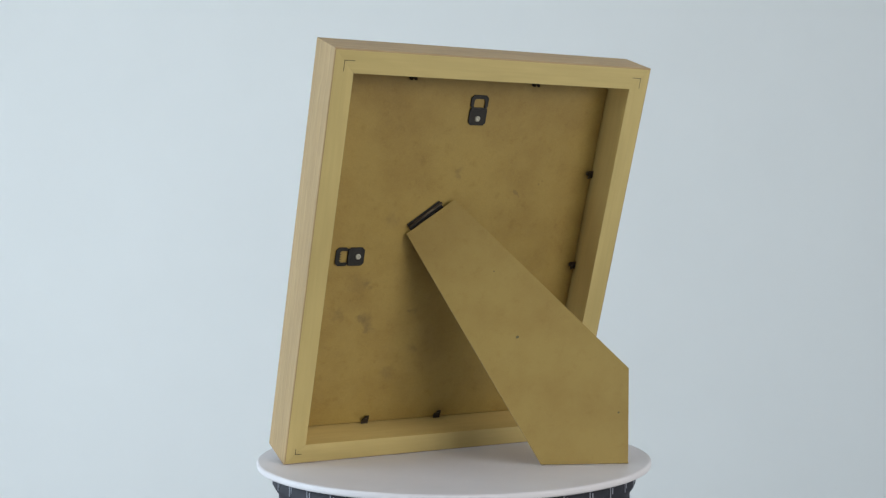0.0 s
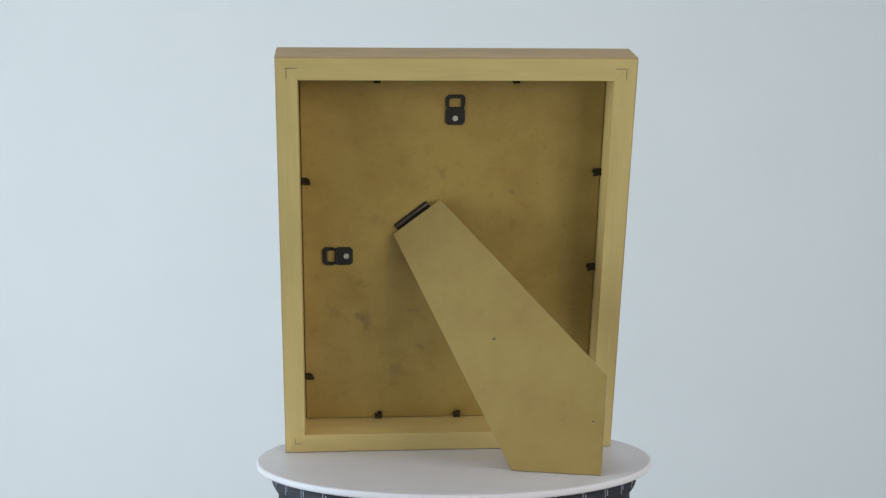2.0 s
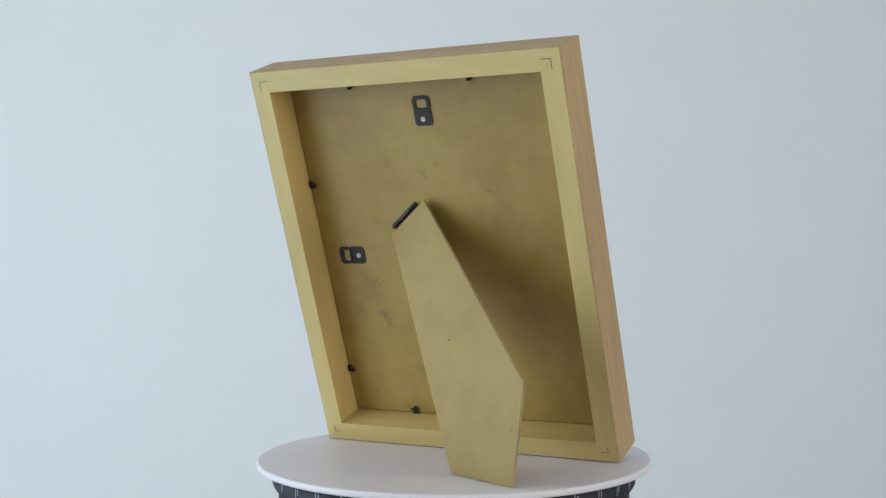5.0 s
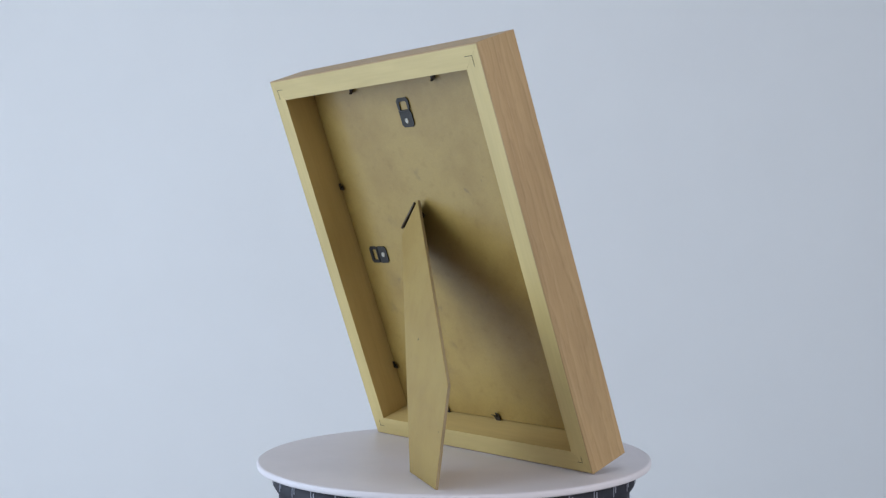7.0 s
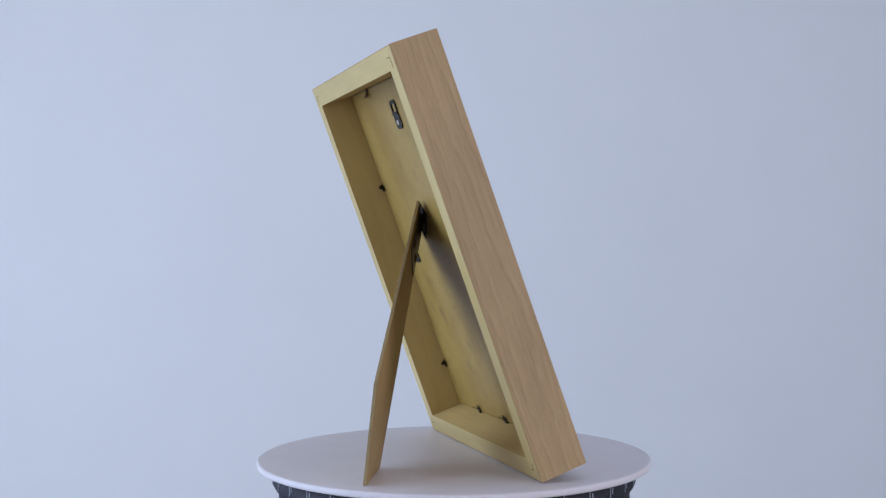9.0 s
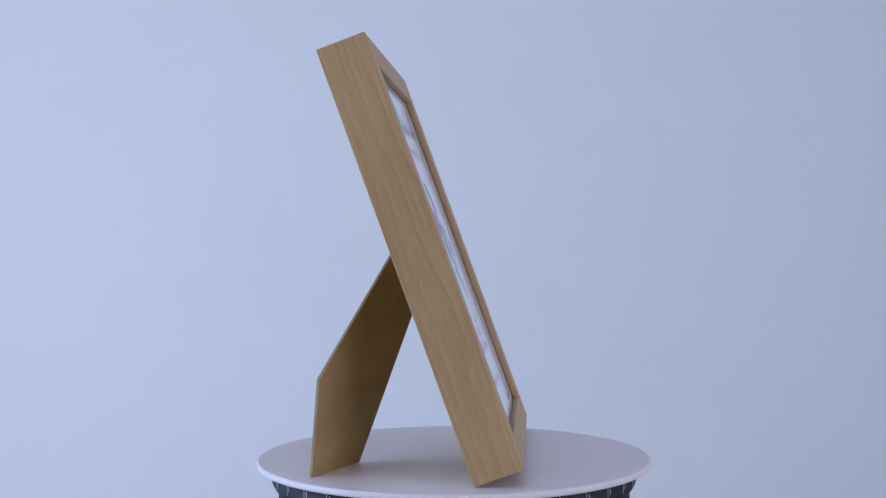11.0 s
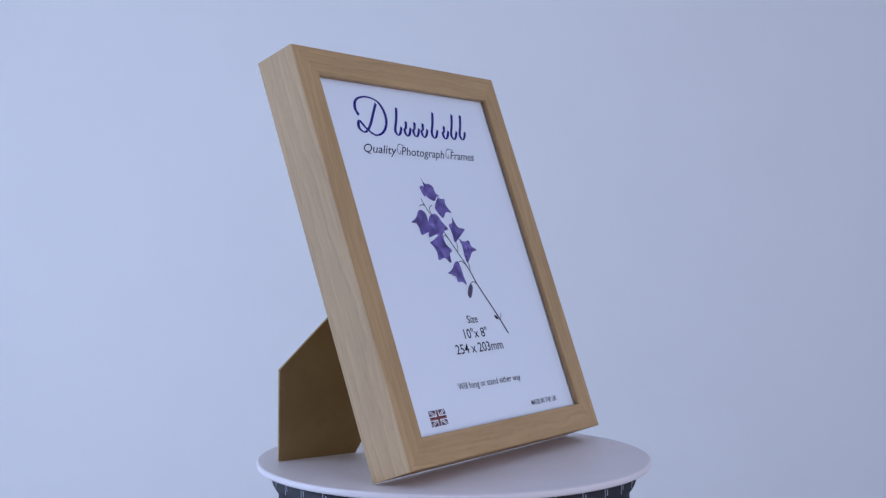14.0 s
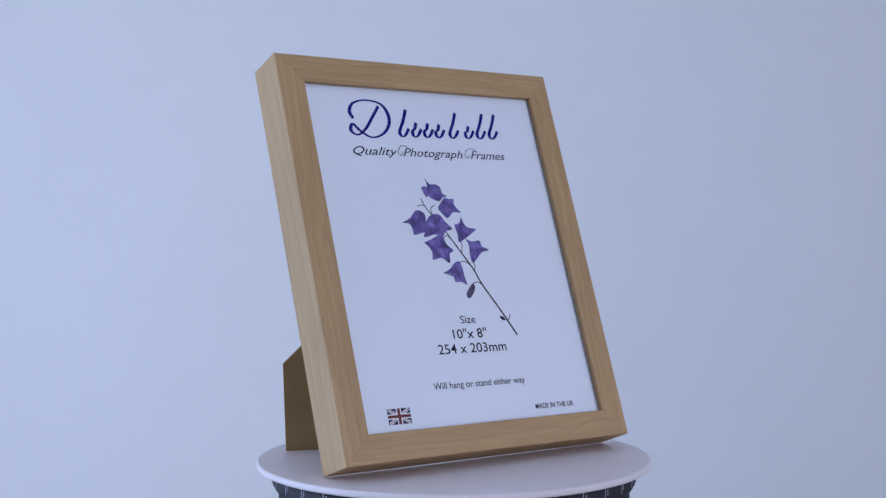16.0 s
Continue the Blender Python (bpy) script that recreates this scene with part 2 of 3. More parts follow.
def smooth_line(points, steps=8):
    """A line that swings through the points."""
    pts = [Vector(p) for p in points]
    pts = [2 * pts[0] - pts[1]] + pts + [2 * pts[-1] - pts[-2]]
    out = []
    for i in range(1, len(pts) - 2):
        a, b, c, d = pts[i - 1:i + 3]
        for k in range(steps):
            t = k / steps
            out.append(0.5 * (2 * b + (c - a) * t + (2 * a - 5 * b + 4 * c - d) * t * t + (3 * b - a - 3 * c + d) * t ** 3))
    return out + [pts[-2]]


def written(name, words, material, parent, at, width, size, shear=0.0, height=0.0):
    """Printed words, centred on at, brought to the given width."""
    data = bpy.data.curves.new(name, "FONT")
    data.body, data.size, data.shear, data.align_x = words, size, shear, "CENTER"
    data.resolution_u = 3
    data.offset = 0.003 * size if shear else size * 0.006 if size > 0.006 else size * 0.015
    src = bpy.data.objects.new(name, data)
    scene.collection.objects.link(src)
    bpy.context.view_layer.update()
    mesh = bpy.data.meshes.new_from_object(src.evaluated_get(bpy.context.evaluated_depsgraph_get()))
    bpy.data.objects.remove(src)
    bpy.data.curves.remove(data)
    xs = [v.co.x for v in mesh.vertices]
    k, mid = width / (max(xs) - min(xs)), (max(xs) + min(xs)) / 2
    for v in mesh.vertices:
        v.co = Vector(((v.co.x - mid) * k, v.co.y, 0))
    mesh.materials.clear()
    mesh.materials.append(material)
    ob = new(name, mesh)
    ob.parent = parent
    ob.matrix_basis = pose(at[0], at[1], height)
    return ob


# ---- the room ----
FLOOR_Z, CEIL_Z = -0.80, 1.62
X0, X1, Y0, Y1, WALL = -1.8, 2.0, -4.0, 1.5, 0.12


def wall(name, boxes, label, paint=PAINT):
    bm = bmesh.new()
    for lo, hi in boxes:
        box(lo, hi, bm=bm)
    tagged(part(name, bm, paint), label, "wall", kind="structure")


wall("wall_north", [((X0 - WALL, Y1, FLOOR_Z), (X1 + WALL, Y1 + WALL, CEIL_Z))], "plain white painted wall behind the turntable")


def window_wall(name, x0, x1, opening):
    """A side wall with one window opening: y from, y to, z from, z to."""
    a, b, c, d = opening
    wall(name, [((x0, Y0, FLOOR_Z), (x1, Y1, c)), ((x0, Y0, d), (x1, Y1, CEIL_Z)), ((x0, Y0, c), (x1, a, d)), ((x0, b, c), (x1, Y1, d))],
         "plain white painted wall with a window opening")


window_wall("wall_west", X0 - WALL, X0, (-1.5, 0.6, -0.72, 1.0))
window_wall("wall_east", X1, X1 + WALL, (-3.05, -0.95, -0.25, 1.05))
wall("wall_south", [((X0 - WALL, Y0 - WALL, FLOOR_Z), (X1 + WALL, Y0, CEIL_Z))], "plain unseen wall behind the camera, greyed to cut bounce light", LOW_BOUNCE_GREY)
tagged(part("floor", box((X0, Y0, FLOOR_Z - 0.1), (X1, Y1, FLOOR_Z)), FLOORING), "plain grey floor of the room", "floor", kind="structure")
tagged(part("ceiling", box((X0 - WALL, Y0 - WALL, CEIL_Z), (X1 + WALL, Y1 + WALL, CEIL_Z + 0.1)), CEILING), "plain white painted ceiling", "ceiling", kind="structure")

# ---- the table under the turntable ----
# added support out of view; near black to keep bounce off the board
TOP_Z = -0.066
table = tagged(new("table"), "small square unseen stand under the turntable, darkened to cut bounce light", "table")
table.matrix_basis = pose(0, 0, FLOOR_Z)
part("tabletop", box((-0.15, -0.15, TOP_Z - 0.025 - FLOOR_Z), (0.15, 0.15, TOP_Z - FLOOR_Z), 0.002), TABLE_DARK, table)
for x in (-0.128, 0.128):
    for y in (-0.128, 0.128):
        part("leg", box((x - 0.018, y - 0.018, 0), (x + 0.018, y + 0.018, TOP_Z - 0.0255 - FLOOR_Z), 0.002), TABLE_DARK, table)

# ---- the turntable ----
R = 0.1388
turntable = tagged(new("turntable"), "round white display turntable with dark graduated drum", "turntable")
part("platter", lathe([(R - 0.0012, -0.0046), (R - 0.0003, -0.0040), (R, -0.0030), (R, -0.0014), (R - 0.0004, -0.0005), (R - 0.0013, 0.0), (R * 0.5, 0.0), (0.002, 0.0)], 192),
     PLATTER, turntable, "smooth white round platter", smooth=False)
drum = part("drum", lathe([(0.121, -0.046), (0.1234, -0.045), (0.1236, -0.0225), (0.1250, -0.0200), (0.1268, -0.0175), (0.1279, -0.0150), (0.1281, -0.0048)], 144),
            DRUM, turntable, "dark grey graduated drum under the platter", smooth=True)
part("foot", lathe([(0.112, TOP_Z), (0.116, TOP_Z + 0.002), (0.116, -0.0465)], 96), BASE_DARK, turntable, "black rubber foot")
for i in range(36):
    a = radians(-145.2 + 10 * i)
    bm = box((0.0, -0.00035, -0.043), (0.0004, 0.00035, -0.0232))
    box((0.0, -0.00035, -0.0150), (0.0004, 0.00035, -0.0062), bm=bm)
    for v in bm.verts:
        v.co.x += 0.1234 if v.co.z < -0.02 else 0.1279
    part("tick_mark", bm, MARK, drum, place=pose(0, 0, 0, 0, 0, math.degrees(a)))
    n = bmesh.new()
    box((0.1279, 0.0022, -0.0125), (0.1283, 0.0031, -0.0085), bm=n)
    part("number_bar", n, MARK, drum, place=pose(0, 0, 0, 0, 0, math.degrees(a)))

# ---- the picture frame: x across, y up its back, z out of its back ----
W, H, D = 0.2374, 0.2883, 0.0325
RIM, LIP, LIP_BACK = 0.0152, 0.0201, -0.0286
SLIM = 0.001  # the bottom rail and one stile are a little narrower
LEAN = 19.81
SEAT = pose(-0.0014, 0.0207, 0.0003, 90 + LEAN, 0, 0) @ pose(0, 0, 0, 0, 0, 0.14)
picture_frame = tagged(new("picture_frame"), "oak box picture frame leaning back on a fibreboard strut", "picture frame")
picture_frame.matrix_basis = SEAT


def rail(name, length, place, label, slim=0.0, ends=(0.0, 0.0)):
    """A mitred rail along x; y runs from its outer edge inwards, z from the back (0) to the front."""
    widths = [0, RIM, RIM, LIP, LIP, 0]
    outline = [(max(w - slim, 0), z) for w, z in zip(widths, (0, 0, LIP_BACK, LIP_BACK, -D, -D))]
    slots = [1, 2, 0, 3, 0, 0]
    bm = bmesh.new()
    gap = 0.00004
    cut = [[max(w - end, 0) for w in widths] for end in ends]
    left = [bm.verts.new((-length / 2 + c + gap, y, z)) for c, (y, z) in zip(cut[0], outline)]
    right = [bm.verts.new((length / 2 - c - gap, y, z)) for c, (y, z) in zip(cut[1], outline)]
    bm.faces.new(left[::-1])
    bm.faces.new(right)
    edges = []
    for i in range(6):
        j = (i + 1) % 6
        face = bm.faces.new((left[i], right[i], right[j], left[j]))
        face.material_index = slots[i]
    bm.edges.ensure_lookup_table()
    for e in bm.edges:
        a, b = e.verts
        if abs(a.co.y - b.co.y) < 1e-7 and abs(a.co.z - b.co.z) < 1e-7 and (a.co.y < 1e-6 or (abs(a.co.z + D) < 1e-6)):
            edges.append(e)
    bmesh.ops.bevel(bm, geom=edges, offset=0.0009, segments=3, affect="EDGES", profile=0.5)
    return part(name, bm, [OAK, PALE, RAW, SIGHT_SHADED], picture_frame, label, place)


rail("bottom_rail", W, pose(0, 0, 0), "oak rail with pale bare back", SLIM, (SLIM, 0))
rail("top_rail", W, pose(0, H, 0, 0, 0, 180), "oak rail with pale bare back", 0, (0, SLIM))
rail("side_rail", H, pose(W / 2, H / 2, 0, 0, 0, 90), "oak stile with pale bare back", 0, (SLIM, 0))
rail("side_rail", H, pose(-W / 2, H / 2, 0, 0, 0, -90), "oak stile with pale bare back", SLIM, (0, SLIM))

# corner fixings: thin dark angles pressed into the back of each mitre
for x, sx in ((-W / 2, 1), (W / 2, -1)):
    for y, sy in ((0, 1), (H, -1)):
        reach = 0.0142 if y else 0.0118
        bm = box((0.0075, 0.0071, -0.002), (reach, 0.0075, 0.00012))
        box((0.0071, 0.0071, -0.002), (0.0075, reach, 0.00012), bm=bm)
        for v in bm.verts:
            v.co.x, v.co.y = x + sx * v.co.x, y + sy * v.co.y
        part("corner_fixing", bm, GROOVE, picture_frame, "thin dark angled corner fixing")

# glazing, printed card, back board
IN_X, IN_Y = W / 2 - RIM - 0.0004, RIM + 0.0004
pane = part("glass_pane", box((-IN_X - SLIM, IN_Y - SLIM, -0.0285), (IN_X, H - IN_Y, -0.0276)), GLASS, picture_frame, "clear glass pane")
pane.visible_shadow = False
card = part("printed_card", box((-IN_X, IN_Y - SLIM, 0.0), (IN_X + SLIM, H - IN_Y, 0.0003)), CARD, picture_frame, "white printed display card",
            pose(0, 0, -0.0272, 0, 180, 0))
board = part("back_board", box((-IN_X - SLIM + 0.0004, IN_Y - SLIM + 0.0004, -0.0270), (IN_X - 0.0004, H - IN_Y - 0.0004, -0.0243), 0.0003), MDF, picture_frame, "brown mottled fibreboard backing")

INK = 0.00042


def emblem():
    """The card's blue heading as a plain looping pen flourish."""
    bm = bmesh.new()

    def stroke(points, thin, thick, layer):
        line = smooth_line(points, 7)
        widths = []
        for i, p in enumerate(line):
            way = line[min(i + 1, len(line) - 1)] - line[max(i - 1, 0)]
            rise = abs(way.y) / max(way.length, 1e-9)
            widths.append(thin + (thick - thin) * rise ** 2)
        ribbon(line, widths, INK + layer * 0.00002, bm)
    stroke([(-0.0622, 0.2440), (-0.0642, 0.2496), (-0.0598, 0.2562), (-0.0485, 0.2590), (-0.0370, 0.2566), (-0.0322, 0.2490), (-0.0332, 0.2405), (-0.0398, 0.2330),
            (-0.0495, 0.2300), (-0.0578, 0.2345), (-0.0634, 0.2398), (-0.0657, 0.2345), (-0.0603, 0.2315), (-0.0528, 0.2370), (-0.0455, 0.2465), (-0.0392, 0.2548)], 0.0013, 0.0029, 0)
    for i, (x, top, base) in enumerate(((-0.0250, 0.2535, 0.2318), (-0.0140, 0.2435, 0.2320), (-0.0036, 0.2435, 0.2322), (0.0065, 0.2432, 0.2324), (0.0192, 0.2535, 0.2326),
                                        (0.0333, 0.2432, 0.2330), (0.0442, 0.2540, 0.2333), (0.0556, 0.2542, 0.2337))):
        rise = top - base
        stroke([(x + rise * 0.40, top), (x + rise * 0.22, base + rise * 0.58), (x + 0.0002, base + 0.0045), (x + 0.0002, base + 0.0014), (x + 0.0022, base),
                (x + 0.0052, base + 0.0022), (x + 0.0082, base + 0.0066)], 0.0011, 0.0029, 2 + i % 2)
    return part("emblem", bm, NAVY, card, "navy pen-stroke emblem")


emblem()
for words, at, width in (("Quality", -0.0488, 0.0372), ("Photograph", 0.0004, 0.0525), ("Frames", 0.0496, 0.0322)):
    written("slogan", words, GREY_INK, card, (at, 0.2165), width, 0.0092, 0.42, INK)
for x, reach in ((-0.0262, 0.0036), (0.0338, 0.0050)):
    swash = smooth_line([(x + 0.0058, 0.2236), (x + 0.0005, 0.2246), (x - reach + 0.0016, 0.2226), (x - reach, 0.2188), (x - reach + 0.0022, 0.2170), (x - reach + 0.0040, 0.2196)], 5)
    part("swash", ribbon(swash, [0.0005] * len(swash), INK), GREY_INK, card)
written("size_heading", "Size", BLACK_INK, card, (0.0003, 0.0905), 0.0128, 0.0080, 0, INK)
written("size_inches", '10"x 8"', BLACK_INK, card, (-0.0003, 0.0797), 0.0288, 0.0098, 0, INK)
written("size_millimetres", "254 x 203mm", BLACK_INK, card, (-0.0003, 0.0693), 0.0582, 0.0098, 0, INK)
written("hanging_note", "Will hang or stand either way", BLACK_INK, card, (-0.0002, 0.0452), 0.0778, 0.0066, 0, INK)
written("origin_note", "MADE IN THE UK", BLACK_INK, card, (0.0606, 0.0255), 0.0350, 0.0052, 0, INK)


def flag(x0, y0, w, h):
    """A small printed union flag: blue ground, white and red bars."""
    root = part("flag", flat([(x0, y0), (x0 + w, y0), (x0 + w, y0 + h), (x0, y0 + h)], INK), FLAG_BLUE, card, "small printed union flag")
    cx, cy = x0 + w / 2, y0 + h / 2

    def bar(bm, ax, ay, bx, by, t, z):
        d = Vector((bx - ax, by - ay)).normalized()
        n = Vector((-d.y, d.x)) * t / 2
        flat([(ax + n.x, ay + n.y), (ax - n.x, ay - n.y), (bx - n.x, by - n.y), (bx + n.x, by + n.y)], z, bm)
    k = 0.0009
    corners = ((x0 + k, y0 + k * 0.6, x0 + w - k, y0 + h - k * 0.6), (x0 + k, y0 + h - k * 0.6, x0 + w - k, y0 + k * 0.6))
    white, red = bmesh.new(), bmesh.new()
    for i, c in enumerate(corners):
        bar(white, *c, 0.0019, INK + 0.00003 + 0.00001 * i)
        bar(red, *c, 0.0006, INK + 0.00006 + 0.00001 * i)
    for ax, ay, bx, by, t in ((cx, y0, cx, y0 + h, 0.0038), (x0, cy, x0 + w, cy, 0.0034)):
        bar(white, ax, ay, bx, by, t, INK + (0.00009 if ax == cx else 0.0001))
        bar(red, ax, ay, bx, by, t * 0.58, INK + (0.00012 if ax == cx else 0.00013))
    part("white_bars", white, FLAG_WHITE, card)
    part("red_bars", red, FLAG_RED, card)


flag(-0.0792, 0.0243, 0.0178, 0.0106)

# printed flower spray: stalk, stalklets, bells
stalk = smooth_line([(-0.0185, 0.1840), (-0.0172, 0.1800), (-0.0132, 0.1729), (-0.0028, 0.1586), (0.0061, 0.1442), (0.0143, 0.1305), (0.0195, 0.1183), (0.0300, 0.1003), (0.0408, 0.0801)], 6)
bm = ribbon(stalk, [0.0007 + 0.0006 * i / len(stalk) for i in range(len(stalk))], INK)
for line in ([(-0.0160, 0.1780), (-0.0190, 0.1790), (-0.0230, 0.1780)], [(-0.0110, 0.1700), (-0.0120, 0.1760), (-0.0080, 0.1790)],
             [(0.0010, 0.1525), (-0.0030, 0.1560), (-0.0060, 0.1535)], [(0.0125, 0.1335), (0.0080, 0.1362), (0.0035, 0.1355)],
             [(0.0070, 0.1430), (0.0090, 0.1490), (0.0080, 0.1515)], [(0.0150, 0.1290), (0.0165, 0.1330), (0.0150, 0.1362)],
             [(0.0190, 0.1190), (0.0150, 0.1205), (0.0116, 0.1195)], [(0.0350, 0.0910), (0.0375, 0.0935), (0.0380, 0.0955)]):
    line = smooth_line(line, 5)
    ribbon(line, [0.0006] * len(line), INK + 0.00002, bm)
part("flower_stalk", bm, STEM_INK, card, "thin dark printed stalk")


def bell(points, layer, material=PETAL):
    """A printed bell flower: a body with pointed flaring lobes."""
    mid = sum((Vector(p) for p in points), Vector((0, 0))) / len(points)
    points = [mid + (Vector(p) - mid) * 1.01 for p in points]
    line = smooth_line(points + points[:1], 3)[:-1]
    bm = flat([(p.x, p.y) for p in line], INK + 0.00004 + 0.00002 * layer)
    bmesh.ops.triangulate(bm, faces=bm.faces[:])
    # a few thin shaded folds run from the body out to the longest lobes
    if len(points) > 8:
        z = INK + 0.00005 + 0.00002 * layer
        first = len(bm.faces)
        for k in sorted(range(len(points)), key=lambda i: -(points[i] - mid).length)[:2 + layer % 2]:
            tip = mid + (points[k] - mid) * 0.9
            side = Vector((-(tip - mid).y, (tip - mid).x)) * random.uniform(-0.2, 0.2)
            fold = smooth_line([mid + (tip - mid) * 0.3 + side, (mid + tip) / 2 + side * 0.8, tip], 3)
            n = len(fold)
            ribbon(fold, [0.0007 * (1 - 0.7 * i / (n - 1)) for i in range(n)], z, bm)
        bm.faces.ensure_lookup_table()
        for face in bm.faces[first:]:
            face.material_index = 1
        material = [material, PETAL_DARK]
    part("bell_flower", bm, material, card, "purple printed bell flower")


BELLS = [
    [(-0.0120, 0.2004), (-0.0105, 0.1975), (-0.0085, 0.1952), (-0.0030, 0.1950), (0.0002, 0.1925), (0.0010, 0.1880), (0.0045, 0.1862), (0.0006, 0.1852), (-0.0030, 0.1822), (-0.0085, 0.1838), (-0.0112, 0.1860), (-0.0118, 0.1900), (-0.0108, 0.1950)],
    [(-0.0165, 0.1925), (-0.0130, 0.1935), (-0.0110, 0.1915), (-0.0112, 0.1880), (-0.0130, 0.1850), (-0.0152, 0.1880)],
    [(0.0020, 0.1852), (0.0060, 0.1838), (0.0098, 0.1840), (0.0092, 0.1790), (0.0138, 0.1735), (0.0070, 0.1738), (0.0015, 0.1692), (-0.0020, 0.1720), (-0.0052, 0.1766), (-0.0020, 0.1810)],
    [(-0.0385, 0.1654), (-0.0310, 0.1690), (-0.0255, 0.1745), (-0.0205, 0.1742), (-0.0178, 0.1707), (-0.0190, 0.1640), (-0.0200, 0.1592), (-0.0250, 0.1575), (-0.0302, 0.1565), (-0.0308, 0.1615), (-0.0330, 0.1650)],
    [(-0.0150, 0.1700), (-0.0095, 0.1722), (-0.0050, 0.1712), (-0.0015, 0.1660), (0.0032, 0.1608), (-0.0030, 0.1590), (-0.0075, 0.1535), (-0.0125, 0.1568), (-0.0222, 0.1545), (-0.0195, 0.1610), (-0.0180, 0.1660)],
    [(-0.0232, 0.1505), (-0.0170, 0.1528), (-0.0095, 0.1560), (-0.0060, 0.1540), (-0.0045, 0.1490), (0.0005, 0.1445), (-0.0035, 0.1420), (-0.0050, 0.1350), (-0.0110, 0.1392), (-0.0185, 0.1376), (-0.0180, 0.1430), (-0.0200, 0.1475)],
    [(0.0129, 0.1702), (0.0145, 0.1650), (0.0170, 0.1620), (0.0240, 0.1606), (0.0185, 0.1570), (0.0120, 0.1530), (0.0068, 0.1508), (0.0070, 0.1570), (0.0060, 0.1640), (0.0105, 0.1655)],
    [(0.0130, 0.1535), (0.0180, 0.1512), (0.0250, 0.1518), (0.0262, 0.1475), (0.0318, 0.1446), (0.0250, 0.1430), (0.0200, 0.1385), (0.0152, 0.1352), (0.0140, 0.1410), (0.0150, 0.1475)],
    [(-0.0128, 0.1277), (-0.0060, 0.1305), (-0.0010, 0.1350), (0.0034, 0.1360), (0.0050, 0.1310), (0.0052, 0.1250), (0.0060, 0.1185), (0.0015, 0.1210), (-0.0035, 0.1208), (-0.0040, 0.1250), (-0.0080, 0.1270)],
]
for i, points in enumerate(BELLS):
    bell(points, i % 5)
bell([(0.0116, 0.1199), (0.0124, 0.1160), (0.0085, 0.1105), (0.0052, 0.1085), (0.0040, 0.1117), (0.0075, 0.1165)], 1, BUD_INK)
bell([(0.0284, 0.0944), (0.0312, 0.0942), (0.0332, 0.0917), (0.0305, 0.0915)], 1, STEM_INK)


# ---- fittings on the back board ----
BACK = -0.0243


def turn_tab(x, y, angle):
    """A blackened flexible point that holds the board in; it bends up a little off the board."""
    bm = bmesh.new()
    for side, rows in ((0.0, ((0.0, 0.0004, 0.0026), (0.0022, 0.0005, 0.0026))),
                       (0.0011, ((0.0022, 0.0005, 0.0017), (0.0046, 0.0020, 0.0016), (0.0063, 0.0042, 0.0010))),
                       (-0.0011, ((0.0022, 0.0005, 0.0017), (0.0052, 0.0010, 0.0016), (0.0068, 0.0020, 0.0010)))):
        made = []
        for x0, lift, half in rows:
            made.append([bm.verts.new((x0, side + half, lift)), bm.verts.new((x0, side - half, lift)),
                         bm.verts.new((x0, side - half, lift + 0.0006)), bm.verts.new((x0, side + half, lift + 0.0006))])
        for a, b in zip(made, made[1:]):
            for i in range(4):
                bm.faces.new((a[i], a[(i + 1) % 4], b[(i + 1) % 4], b[i]))
        bm.faces.new(made[0])
        bm.faces.new(made[-1])
    part("retaining_tab", bm, TAB_METAL, picture_frame, "small bent black metal retaining tab", pose(x, y, BACK, 0, 0, angle))


EX, EY = W / 2 - RIM, RIM
for x in (-0.0523, 0.0415):
    turn_tab(x, H - EY, -90)
for x in (-0.0512, 0.0067):
    turn_tab(x, EY - SLIM, 90)
for y in (0.1975, 0.0497):
    turn_tab(-EX - SLIM, y, 0)
for y in (0.2036, 0.1331):
    turn_tab(EX, y, 180)


def hanger(x, y, angle, teeth):
    """A black hanging plate with a window at its outer end and a rivet."""
    bm = bmesh.new()
    x1, y0, y1 = 0.0042, 0.0026, 0.0086
    slab([(-0.0066, 0.0004), (-0.0066, -0.0078), (-0.0048, -0.0098), (0.0048, -0.0098), (0.0066, -0.0078), (0.0066, 0.0004), (0.0056, 0.0014), (0.0056, y0), (-0.0056, y0), (-0.0056, 0.0014)],
         0.0003, 0.0009, bm=bm)
    for side in (-1, 1):
        slab([(side * x, y) for x, y in ((0.0056, y0), (x1, y0), (x1, y1 - 0.0012), (x1 - 0.0010, y1), (0.0046, 0.0112), (0.0066, 0.0092), (0.0066, 0.0036))], 0.0003, 0.0010, bm=bm)
    slab([(-x1 + 0.0010, y1), (x1 - 0.0010, y1), (0.0046, 0.0112), (-0.0046, 0.0112)], 0.0003, 0.0010, bm=bm)
    box((-0.0062, 0.0008, 0.0008), (0.0062, 0.0024, 0.0016), 0.0003, bm=bm)
    if teeth:
        for k in range(5):
            tx = -0.0036 + k * 0.0018
            slab([(tx - 0.0008, y1), (tx, y1 - 0.0014), (tx + 0.0008, y1)], 0.0003, 0.0009, bm=bm)
    plate = part("hanger", bm, BLACK_METAL, picture_frame, "black metal hanging plate", pose(x, y, BACK, 0, 0, angle))
    part("rivet", lathe([(0.0020, 0.0008), (0.0020, 0.0012), (0.0016, 0.0016), (0.0010, 0.0015), (0.0006, 0.0012)], 20), RIVET, plate, "pale round rivet", pose(0, -0.0052, 0), True)


hanger(0.0008, 0.2470, 0, False)
hanger(-0.0790, 0.1425, 90, True)

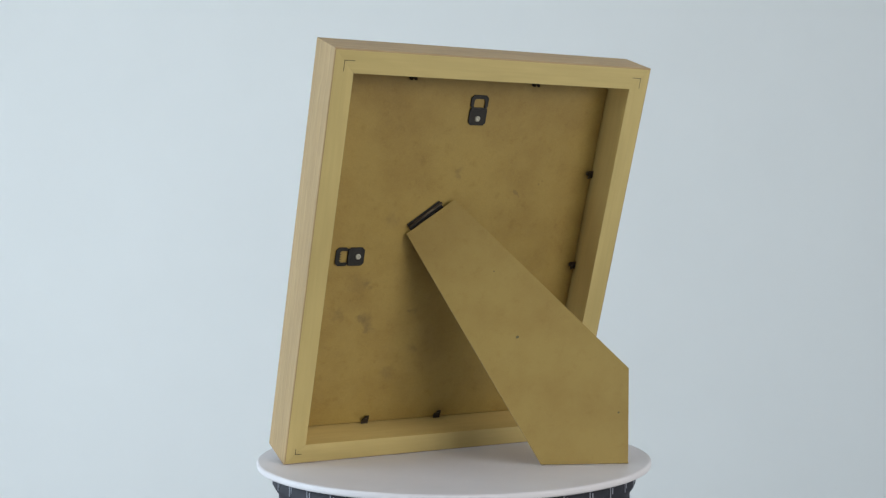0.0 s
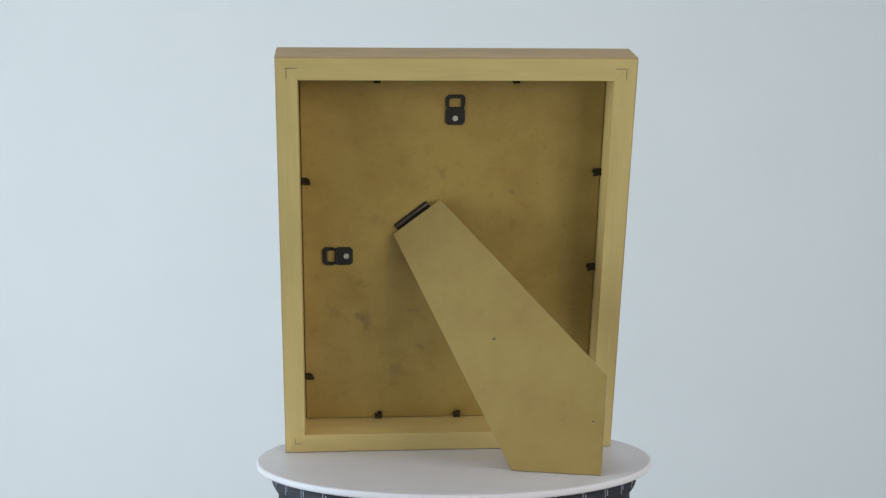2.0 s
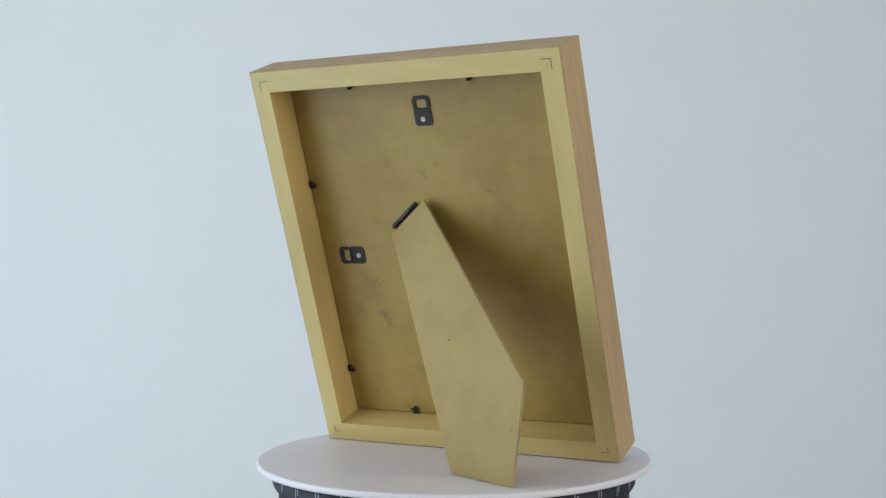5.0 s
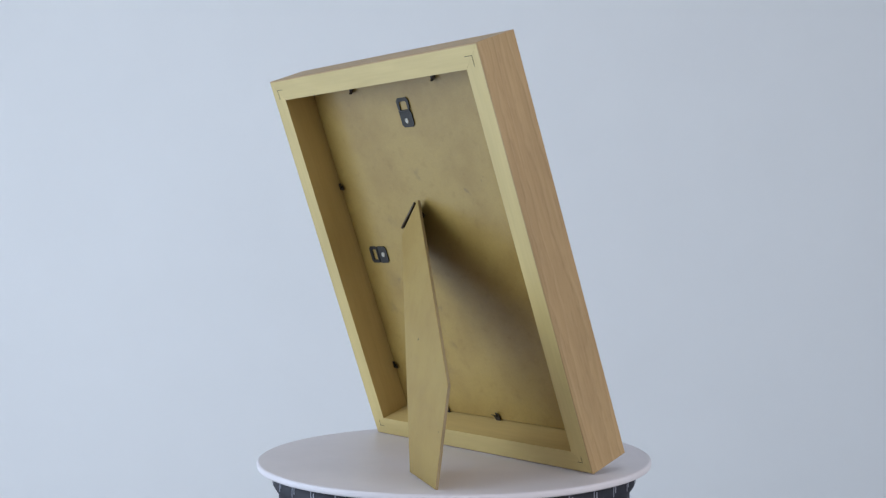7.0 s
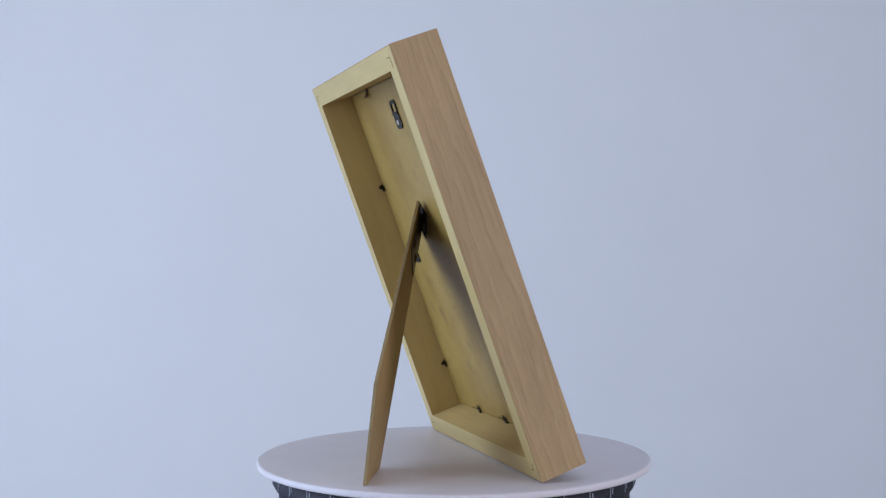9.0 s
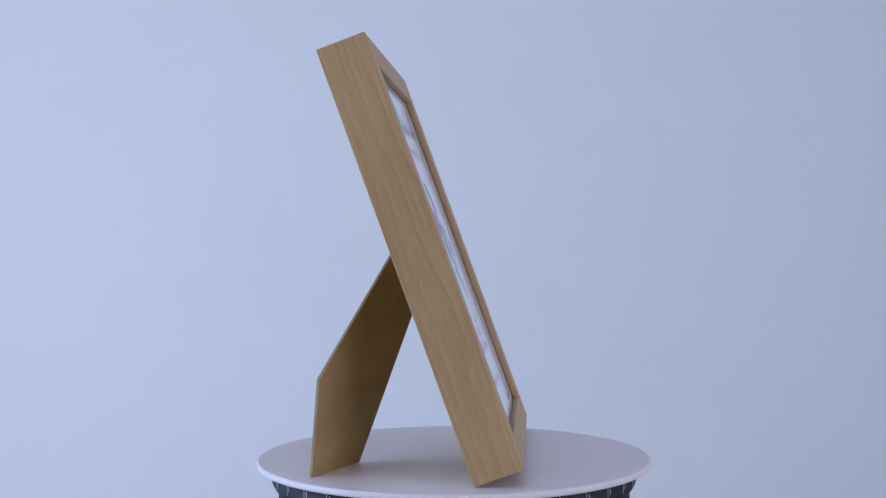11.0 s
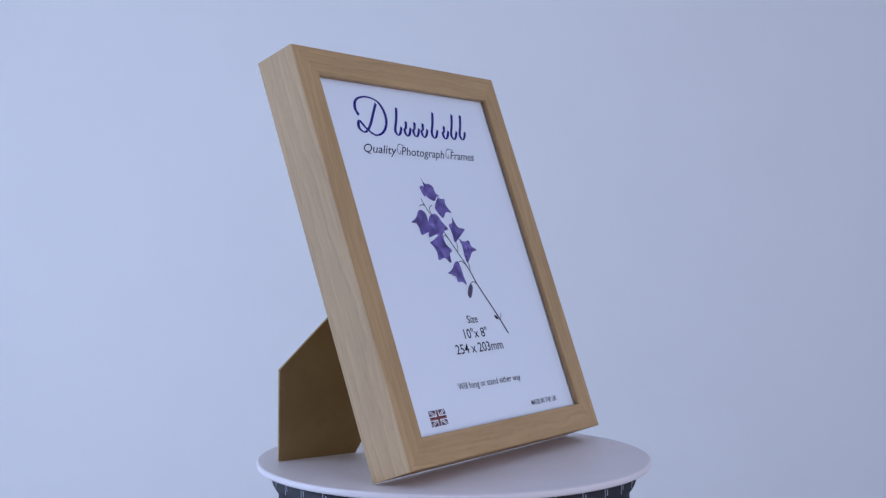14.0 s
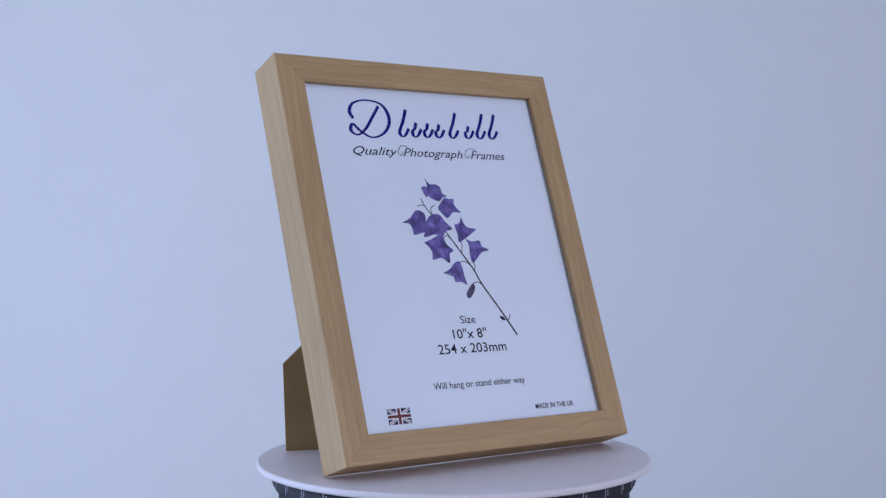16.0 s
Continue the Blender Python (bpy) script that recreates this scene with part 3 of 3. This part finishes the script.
# ---- the strut: a cut fibreboard panel hinged to the board ----
HINGE = Vector((-0.04033, 0.15997, -0.02145))
ALONG = Vector((0.78204, 0.62188, 0.04104))
DOWN = Vector((0.49422, -0.65893, 0.56706))
OUT = Vector((-0.37968, 0.42318, 0.82266))
strut_place = Matrix(((ALONG.x, -DOWN.x, OUT.x, HINGE.x), (ALONG.y, -DOWN.y, OUT.y, HINGE.y), (ALONG.z, -DOWN.z, OUT.z, HINGE.z), (0, 0, 0, 1)))
strut = part("strut", slab([(-0.0008, 0), (-0.0188, -0.1808), (0.0300, -0.2156), (0.0693, -0.1643), (0.0405, 0)], -0.0021, 0.0, 0.0002, 1, 2),
             [MDF_STAND, MDF_EDGE, MDF_UNDER], picture_frame, "tapered fibreboard strut with a pointed foot", strut_place)
for x, y, s in ((0.0194, -0.1018, 0.0009), (0.0453, -0.1841, 0.0006), (0.0330, -0.0560, 0.0004)):
    bm = flat([(x + s * 1.4 * math.cos(a * 0.9), y + s * math.sin(a * 0.9)) for a in range(7)], 0.00008)
    part("speck", bm, GROOVE, strut)
for x in (0.012, 0.029):
    part("strut_rivet", lathe([(0.0032, -0.0021), (0.0030, -0.0035), (0.0012, -0.0041)], 16), BRONZE, strut, "brown hinge rivet", pose(x, -0.030, 0), True)
part("hinge_leaf", box((0.003, -0.040, -0.0029), (0.0376, -0.002, -0.00215), 0.0002), BRONZE, strut, "brown metal hinge leaf")

ang = math.degrees(math.atan2(ALONG.y, ALONG.x))
hinge = part("hinge", box((0.0012, -0.0110, 0.0002), (0.0292, 0.0022, 0.0010), 0.0003), BLACK_METAL, picture_frame, "black steel strut hinge",
             pose(-0.0400, 0.1630, BACK, 0, 0, ang))
bm = lathe([(0.0009, 0.0008), (0.0009, 0.0296)], 16)
part("hinge_barrel", bm, BRONZE, hinge, "brown hinge pin", place=pose(0.0003, 0.0004, 0.0019, 0, 90, 0), smooth=True)
part("hinge_spring", box((0.008, -0.0100, 0.0010), (0.022, -0.0020, 0.0030), 0.0006), BLACK_METAL, hinge)


# ---- what turns ----
def motions():
    walk(turntable, [(t, pose(0, 0, 0, 0, 0, a)) for t, a in TURN])
    walk(picture_frame, [(t, pose(0, 0, 0, 0, 0, a) @ SEAT) for t, a in TURN])


motions()
